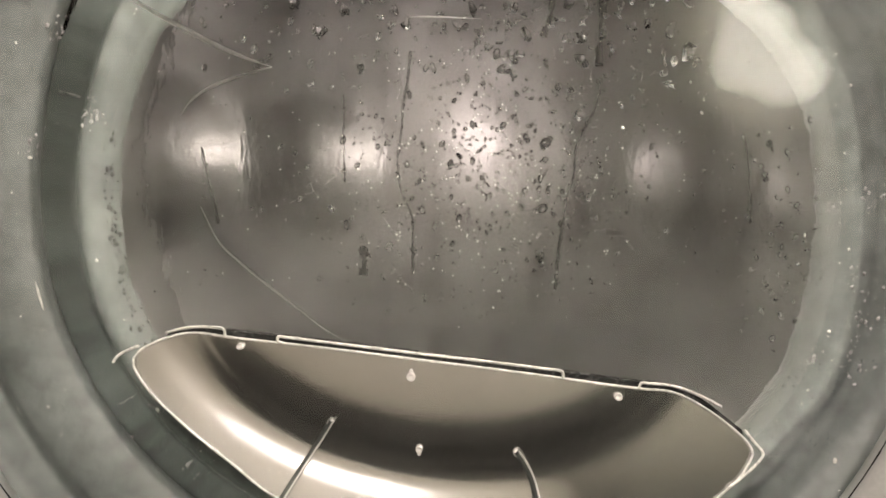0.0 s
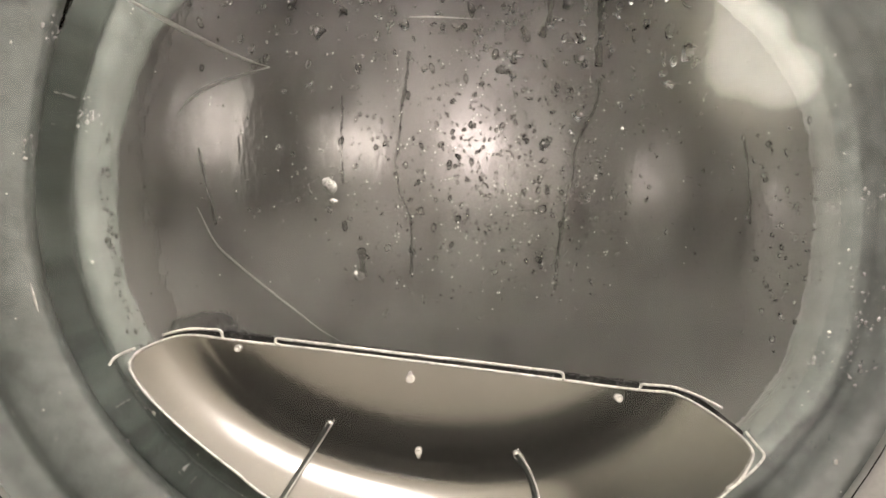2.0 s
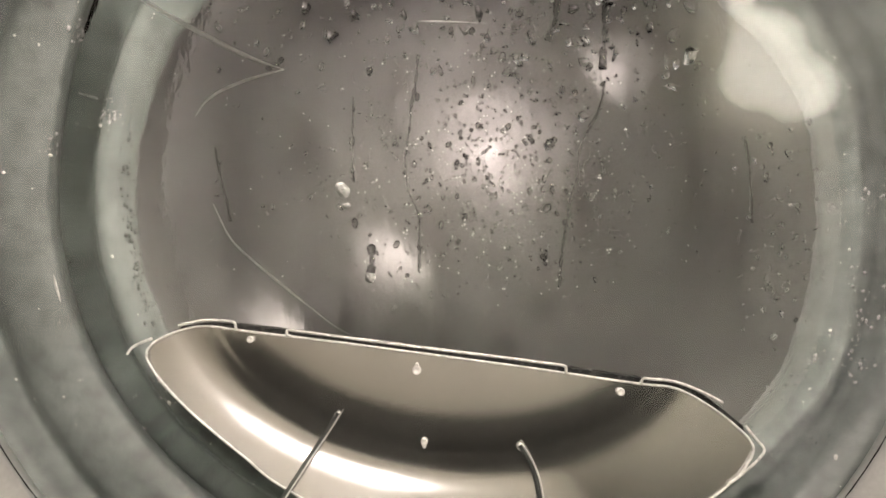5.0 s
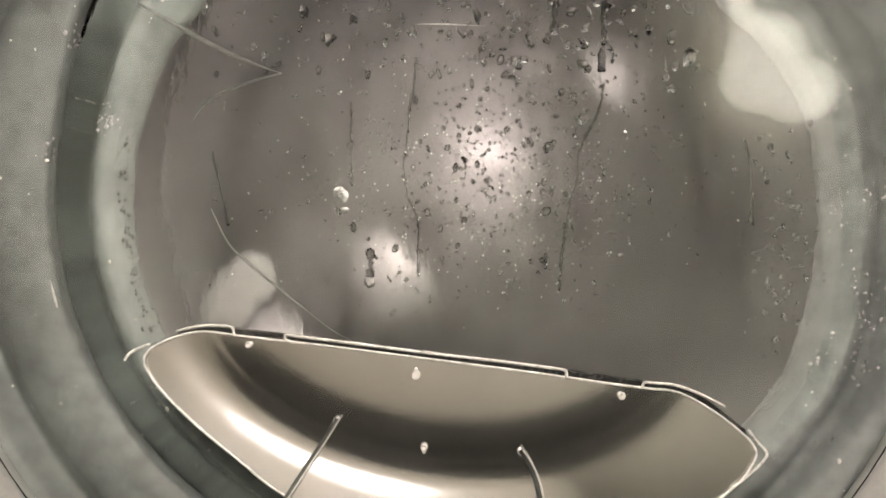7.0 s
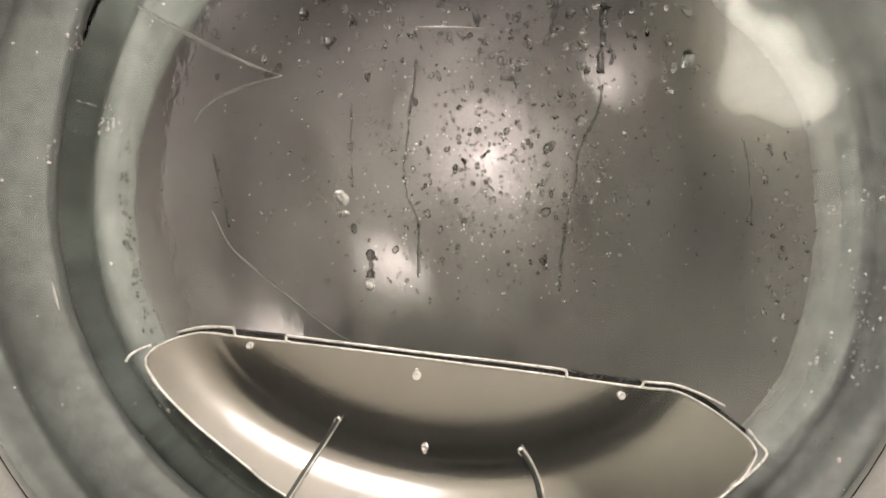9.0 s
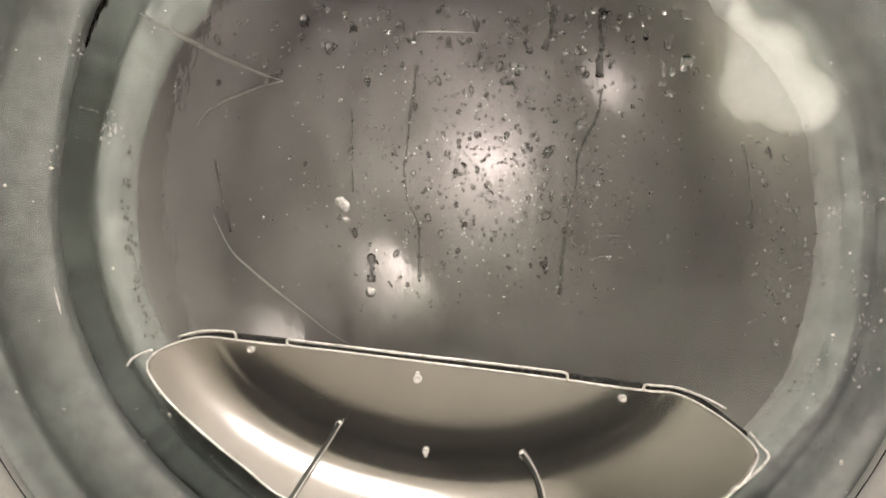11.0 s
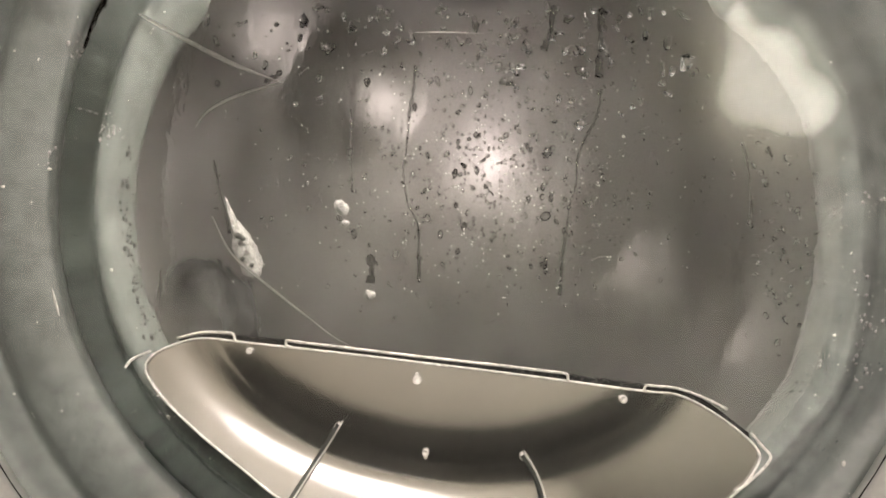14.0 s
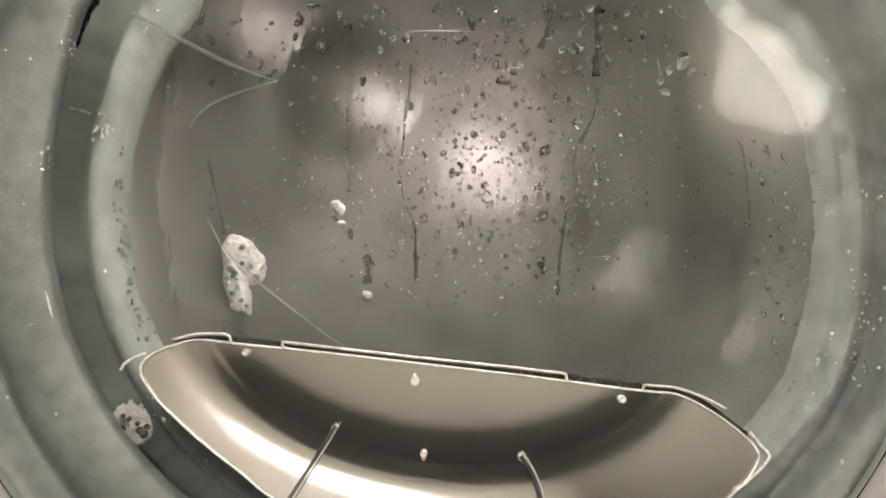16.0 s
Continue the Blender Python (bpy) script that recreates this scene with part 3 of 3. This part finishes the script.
def trails():
    for pts, r in (([(738, 105), (733, 150), (722, 225), (716, 290), (721, 345), (738, 382), (741, 430), (740, 490)], 3.4),
                   ([(1068, 150), (1055, 205), (1040, 235), (1024, 270), (1022, 310), (1008, 352), (1003, 390), (995, 440), (988, 515)], 3.6),
                   ([(1070, 5), (1066, 60), (1062, 130)], 8.0), ([(985, 0), (978, 45), (965, 80)], 7.0),
                   ([(622, 180), (624, 260), (622, 330)], 2.2), ([(380, 270), (392, 330), (408, 400)], 3.0),
                   ([(655, 440), (658, 465), (655, 490)], 9.0), ([(1318, 250), (1325, 310), (1330, 400)], 3.0)):
        p = [view_at(a, b, glass_y(a, b) + 0.0004) for a, b, _ in smooth_line([(a, b, 0) for a, b in pts], 7)]
        rng = random.Random(len(pts))
        for q in p:
            q.x += 0.0007 * noise.noise(Vector((q.z * 120, q.x * 40, 0))) + rng.uniform(-0.00015, 0.00015)
        v, f = tube(p, UNIT * r * 0.95, 10, lambda t: 0.35 + 0.8 * rng.random() + 0.2 * math.sin(9 * t), 0.4)
        tagged(mesh_of("water_trail", v, f, DARKENED_WATER), "darkened drip trail running down the glass", "water trail", "trails on the glass")


# Pale beads painted in for the highlights along the glass's moulding seams.
def seams():
    for pts, r in (([(375, 370), (405, 430), (440, 465), (500, 515), (545, 550), (590, 585), (640, 612)], 2.2),
                   ([(245, 8), (320, 50), (400, 92), (460, 118), (500, 131)], 4.5), ([(500, 131), (440, 148), (390, 168), (360, 190), (345, 212)], 3.0),
                   ([(735, 45), (790, 45), (860, 48)], 1.6)):
        p = [view_at(a, b, glass_y(a, b) - 0.0062) for a, b, _ in smooth_line([(a, b, 0) for a, b in pts], 8)]
        v, f = tube(p, UNIT * r, 6, lambda t: 0.2 + 0.9 * math.sin(math.pi * min(t + 0.1, 1)), 0.2)
        tagged(mesh_of("highlight_line", v, f, PALE_LINE), "thin pale bead painted as a seam's highlight in the glass", "seam", "seams in the glass")


def specks():
    """Limescale and splashes on the rubber."""
    rng = random.Random(9)
    verts, faces = [], []
    bm = bmesh.new()
    bmesh.ops.create_icosphere(bm, subdivisions=1, radius=1)
    bv, bf = [v.co.copy() for v in bm.verts], [[v.index for v in f.verts] for f in bm.faces]
    bm.free()
    def speck(c, size, store_v, store_f):
        n0 = len(store_v)
        sx, sz = size * rng.uniform(0.6, 1.5), size * rng.uniform(0.6, 1.5)
        store_v.extend(c + Vector((v.x * sx, v.y * size * 0.5, v.z * sz)) for v in bv)
        store_f.extend(tuple(n0 + i for i in f) for f in bf)
    for i in range(190):
        speck(gasket_at((rng.uniform(126, 412) + 180) % 360 - 180, rng.uniform(8, 36)), 0.0003 + 0.0010 * rng.random() ** 4, verts, faces)
    for i in range(60):
        speck(gasket_at((rng.uniform(132, 390) + 180) % 360 - 180, rng.uniform(56, 72)), 0.0003 + 0.0006 * rng.random() ** 3, verts, faces)
    tagged(mesh_of("limescale_specks", verts, faces, SCALE_MARK), "tiny pale limescale specks on the grey rubber", "limescale", kind="stuff")
    verts, faces = [], []
    for i in range(420):
        speck(gasket_at((rng.uniform(155, 246) + 180) % 360 - 180, rng.uniform(42, 74)), 0.0002 + 0.0006 * rng.random() ** 2, verts, faces)
    for i in range(300):
        speck(gasket_at(rng.uniform(-62, 35), rng.uniform(36, 75)), 0.0002 + 0.0006 * rng.random() ** 2, verts, faces)
    tagged(mesh_of("rubber_drops", verts, faces, WATER), "tiny clear water drops on the grey rubber", "water drops", kind="stuff")
    # crusts of dried suds on the folds
    verts, faces = [], []
    for a, b, n, spread in ((140, 72, 26, 11), (192, 205, 34, 14), (95, 262, 14, 12), (350, 818, 18, 16), (1535, 570, 26, 18), (1515, 500, 16, 18),
                            (1440, 625, 14, 14), (1478, 370, 10, 12), (260, 720, 30, 22), (1540, 350, 22, 16), (1520, 640, 18, 18)):
        for i in range(n):
            speck(on_gasket(rng.gauss(a, spread), rng.gauss(b, spread)), 0.0003 + 0.0008 * rng.random() ** 2, verts, faces)
    tagged(mesh_of("dried_suds", verts, faces, FOAM), "pale crusts of dried suds on the rubber folds", "dried suds", kind="stuff")
    verts, faces = [], []
    for i in range(190):
        speck(gasket_at((rng.gauss(190, 13) + 180) % 360 - 180, rng.gauss(75.5, 1.6)) + Vector((0, -0.0003, 0)), 0.0003 + 0.0010 * rng.random() ** 3, verts, faces)
    for i in range(90):
        speck(gasket_at(rng.gauss(-30, 12), rng.gauss(74, 2.5)), 0.0003 + 0.0008 * rng.random() ** 3, verts, faces)
    tagged(mesh_of("grime", verts, faces, DARK_RUBBER), "black grime along the inner gasket lip", "grime", kind="stuff")
    # Pale beads painted in for scuffs and wet highlights on the rubber.
    for pts, r in (([(97, 182), (104, 150), (114, 118)], 3), ([(112, 190), (120, 155), (131, 120)], 3), ([(310, 835), (330, 855), (352, 878)], 3),
                   ([(335, 812), (352, 830), (366, 838)], 6), ([(350, 805), (362, 815), (366, 830)], 4), ([(60, 210), (90, 208), (118, 206)], 3),
                   ([(1536, 320), (1548, 365), (1550, 410)], 5), ([(1545, 430), (1540, 470), (1528, 500)], 4), ([(1535, 600), (1528, 632), (1516, 660)], 4),
                   ([(1498, 520), (1490, 560), (1478, 590)], 3), ([(18, 408), (12, 440), (4, 462)], 3), ([(92, 500), (98, 525), (108, 548)], 3)):
        p = [on_gasket(a, b) for a, b, _ in smooth_line([(a, b, 0) for a, b in pts], 6)]
    tagged(mesh_of("pale_streak", *tube(p, UNIT * r, 6, lambda t: 0.4 + 0.6 * math.sin(math.pi * t), 0.5), EDGE if pts[0][0] < 1000 and pts[0][1] > 100 else SCALE_MARK), "pale streak painted as scuff and wet highlight on the rubber", "streak", "streaks on the rubber")


# ---- foam ----
def foam(name, label, length, width, taper, seed, holes):
    """A flat lump of suds on the glass, long in its own x, with open bubbles on its face."""
    rng = random.Random(seed)
    bm = bmesh.new()
    bmesh.ops.create_icosphere(bm, subdivisions=4, radius=1)
    for v in bm.verts:
        t = v.co.x * 0.5 + 0.5
        w = width * (taper + (1 - taper) * t) * (1 + 0.40 * noise.noise(v.co * 2.3 + Vector((seed, 0, 0))) + 0.15 * noise.noise(v.co * 6))
        lump = 1 + 0.05 * noise.noise(v.co * 9 + Vector((0, seed, 0)))
        v.co = Vector((v.co.x * length, v.co.y * 0.0022, v.co.z * w + 0.3 * width * math.sin(2.2 * t + seed))) * lump
    ob = part(name, bm, FOAM)
    tagged(ob, label, "foam")
    for i in range(holes):
        x = rng.uniform(-0.5, 0.8)
        v, f = lathe([(0.0001, -0.0006), (0.5, -0.0005), (0.85, -0.0001), (1.0, 0.0006)], 14)
        s = rng.uniform(0.08, 0.24) * width
        h = mesh_of("bubble", [(a * s, b, c * s) for a, b, c in v], f, DARK_RUBBER if i % 3 else BUBBLE, ob, "open dark bubble")
        t = x * 0.5 + 0.5
        h.location = (x * length, -0.0021 * math.sqrt(1 - min(1, x * x)) - 0.0003, 0.3 * width * math.sin(2.2 * t + seed) + rng.uniform(-0.4, 0.4) * width * (taper + (1 - taper) * t))
    return ob


room()
wall_lamp()
fill_light_holder()
front_light_stand()
washer()
tub()
gasket()
door()
scoop()
DRUM = drum()
film()
drops()
bubbles()
trails()
seams()
specks()
PX = UNIT * 0.305 / 0.25
HEAD = foam("foam_streak", "white soap foam streak sliding down the glass", 54 * PX, 27 * PX, 0.35, 3, 9)
WISP = foam("foam_wisp", "thin white foam wisp trailing behind a foam streak", 62 * PX, 14 * PX, 0.15, 4, 5)
LUMP = foam("foam_lump", "rounded white soap foam lump on the glass", 48 * PX, 36 * PX, 0.8, 5, 6)
TAIL = foam("foam_scrap", "small ragged white foam scrap on the glass", 30 * PX, 18 * PX, 0.7, 8, 3)
HEAP = foam("foam_heap", "low white foam heap above the scoop rim", 84 * PX, 44 * PX, 0.75, 11, 22)
WEDGE = foam("foam_patch", "thin white foam patch on the grey rubber", 32 * PX, 36 * PX, 0.8, 14, 12)
CLUMP = foam("foam_clump", "white foam clump tumbling in the drum", 0.026, 0.018, 0.7, 17, 0)
CLUMP_B = foam("foam_clump", "white foam clump tumbling in the drum", 0.015, 0.011, 0.7, 19, 0)
DOTS = []
for a, b, r, s in ((605, 345, 14, 21), (655, 498, 10, 22), (612, 372, 7, 23)):
    DOTS.append((foam("foam_dot", "small white foam dot stuck on the glass", r * PX, r * 0.9 * PX, 0.8, s, 2), a, b))


def wash_load(size, seed, mat, label):
    """A crumpled wet cloth, thrown about at the bottom of the drum."""
    bm = bmesh.new()
    bmesh.ops.create_icosphere(bm, subdivisions=5, radius=1)
    for v in bm.verts:
        fold_in = noise.ridged_multi_fractal(v.co * 1.6 + Vector((seed, 0, 0)), 0.9, 2.1, 4, 1.0, 2.0)
        v.co = Vector((v.co.x * size[0], v.co.y * size[1], v.co.z * size[2])) * (0.84 + 0.05 * fold_in + 0.12 * noise.noise(v.co * 2.4 + Vector((0, seed, 0))))
    return tagged(part("wet_laundry", bm, mat), label, "laundry")


LOAD = wash_load((0.038, 0.022, 0.046), 0, CLOTH, "dark grey wet laundry tumbling low in the drum")


def drum_turn(t):
    """Degrees that the drum has turned; it starts from rest, then turns 75 times a minute, with an unevenness fitted to
    the view.
    """
    start = [(0.0, 2), (0.2, 4), (0.3, 8), (0.4, 16), (0.5, 26), (0.6, 47), (0.7, 86), (0.8, 132), (0.9, 186), (1.0, 230), (1.1, 287), (1.2, 345), (1.3, 396),
             (1.4, 440), (1.5, 495), (1.6, 543), (1.7, 577), (1.8, 632), (1.9, 676), (2.0, 727), (2.1, 768), (2.2, 815), (2.3, 863), (2.4, 915), (2.5, 955),
             (2.6, 1008), (2.7, 1064), (2.8, 1094), (2.9, 1140), (3.0, 1214), (3.1, 1261)]
    if t <= 3.1:
        return float(np.interp(t, [a for a, _ in start], [b for _, b in start]))
    p = 1260 + 450 * (t - 3.1)
    return p - 9 * (1 + math.cos(2 * radians(p - 60))) + 5


def tumble(ob, peaks, x, z, reach):
    """Suds thrown up the drum's side a few times, falling back out of sight in between."""
    rows = []
    for i in range(161):
        t = i * 0.1
        up = sum(math.exp(-((t - p) / 0.075) ** 2) for p in peaks)
        rows.append((t, pose(x + 0.02 * math.sin(9 * t), 0.16, z + reach * up, 0, 40 * math.sin(7 * t), 0)))
    walk(ob, rows)


def toss(ob, peak, low, high):
    """The load rides up the drum's side once with every arm that passes."""
    rows = []
    for i in range(161):
        t = i * 0.1
        a = 2 * math.pi * (t - peak) / 0.4
        gain = min(1, max(0, (t - 0.25) / 0.3)) * (0.8 + 0.35 * math.sin(2.3 * t))
        up = gain * (0.5 + 0.5 * math.cos(a)) ** 2
        p = view_at(low[0] + (high[0] - low[0]) * up, low[1] + (high[1] - low[1]) * up, 0.20)
        rows.append((t, pose(p.x, p.y, p.z, 0, -20 + 14 * gain * math.sin(a), 0)))
    walk(ob, rows)


def slide(ob, rows, y=0.053):
    """Suds lie low behind the scoop until they are thrown on the glass, and then slide."""
    out = []
    for t, a, b, turn in rows:
        p = view_at(a, b, y)
        out.append((t, pose(p.x, p.y, p.z, 0, turn, 0)))
    walk(ob, out)


def motions():
    walk(DRUM, [(i * 0.1, pose(HUB.x, HUB.y, HUB.z, 0, drum_turn(i * 0.1), 0)) for i in range(161)])
    slide(HEAD, [(0, 560, 820, 20), (12.3, 560, 820, 20), (12.4, 400, 330, 30), (12.5, 420, 342, 40), (12.7, 430, 356, 45), (13.0, 440, 375, 50), (13.5, 435, 400, 58),
                 (14.0, 440, 425, 65), (14.5, 439, 440, 72), (15.0, 443, 460, 75), (15.5, 446, 472, 77), (16.0, 432, 484, 72)])
    slide(WISP, [(0, 600, 830, 20), (12.3, 600, 830, 20), (12.4, 310, 280, 20), (12.5, 345, 294, 24), (12.7, 375, 312, 38), (13.0, 395, 330, 48), (13.5, 405, 362, 58),
                 (14.0, 422, 392, 72), (14.5, 432, 425, 74), (15.0, 441, 458, 75), (16.0, 432, 484, 72)], 0.0534)
    slide(LUMP, [(0, 640, 830, 60), (15.2, 640, 830, 60), (15.3, 432, 375, 72), (15.4, 438, 390, 76), (15.5, 443, 397, 78), (15.8, 442, 436, 80), (16.0, 439, 446, 80)], 0.0545)
    slide(TAIL, [(0, 700, 840, 40), (15.4, 700, 840, 40), (15.6, 428, 450, 50), (15.9, 420, 484, 55), (16.0, 420, 490, 55)], 0.0540)
    slide(HEAP, [(0, 620, 850, 0), (14.5, 620, 850, 0), (14.6, 352, 556, 4), (14.7, 335, 572, 4), (15.1, 325, 580, 6), (15.3, 332, 584, 0), (15.4, 365, 570, -16), (15.5, 372, 575, -18),
                 (15.6, 362, 586, -14), (15.8, 380, 622, 0), (16.0, 420, 720, 20)])
    slide(WEDGE, [(0, 560, 860, 0), (15.3, 560, 860, 0), (15.5, 300, 790, 0), (15.6, 250, 740, 0), (16.0, 243, 735, 0)], 0.030)
    for ob, a, b in DOTS:
        slide(ob, [(0, a, b + 420, 0), (1.7, a, b + 420, 0), (1.95, a - 4, b - 12, 20), (3.0, a - 1, b - 3, 20), (7.0, a, b, 20), (12.0, a, b + 9, 20), (16.0, a, b + 11, 20)], 0.0515)
    tumble(CLUMP, (1.3, 2.7, 7.0, 14.5), HUB.x - 0.180, HUB.z - 0.21, 0.138)
    tumble(CLUMP_B, (1.9, 3.3, 6.6, 14.5), HUB.x - 0.150, HUB.z - 0.21, 0.125)
    toss(LOAD, 8.0, (440, 760), (368, 555))


motions()
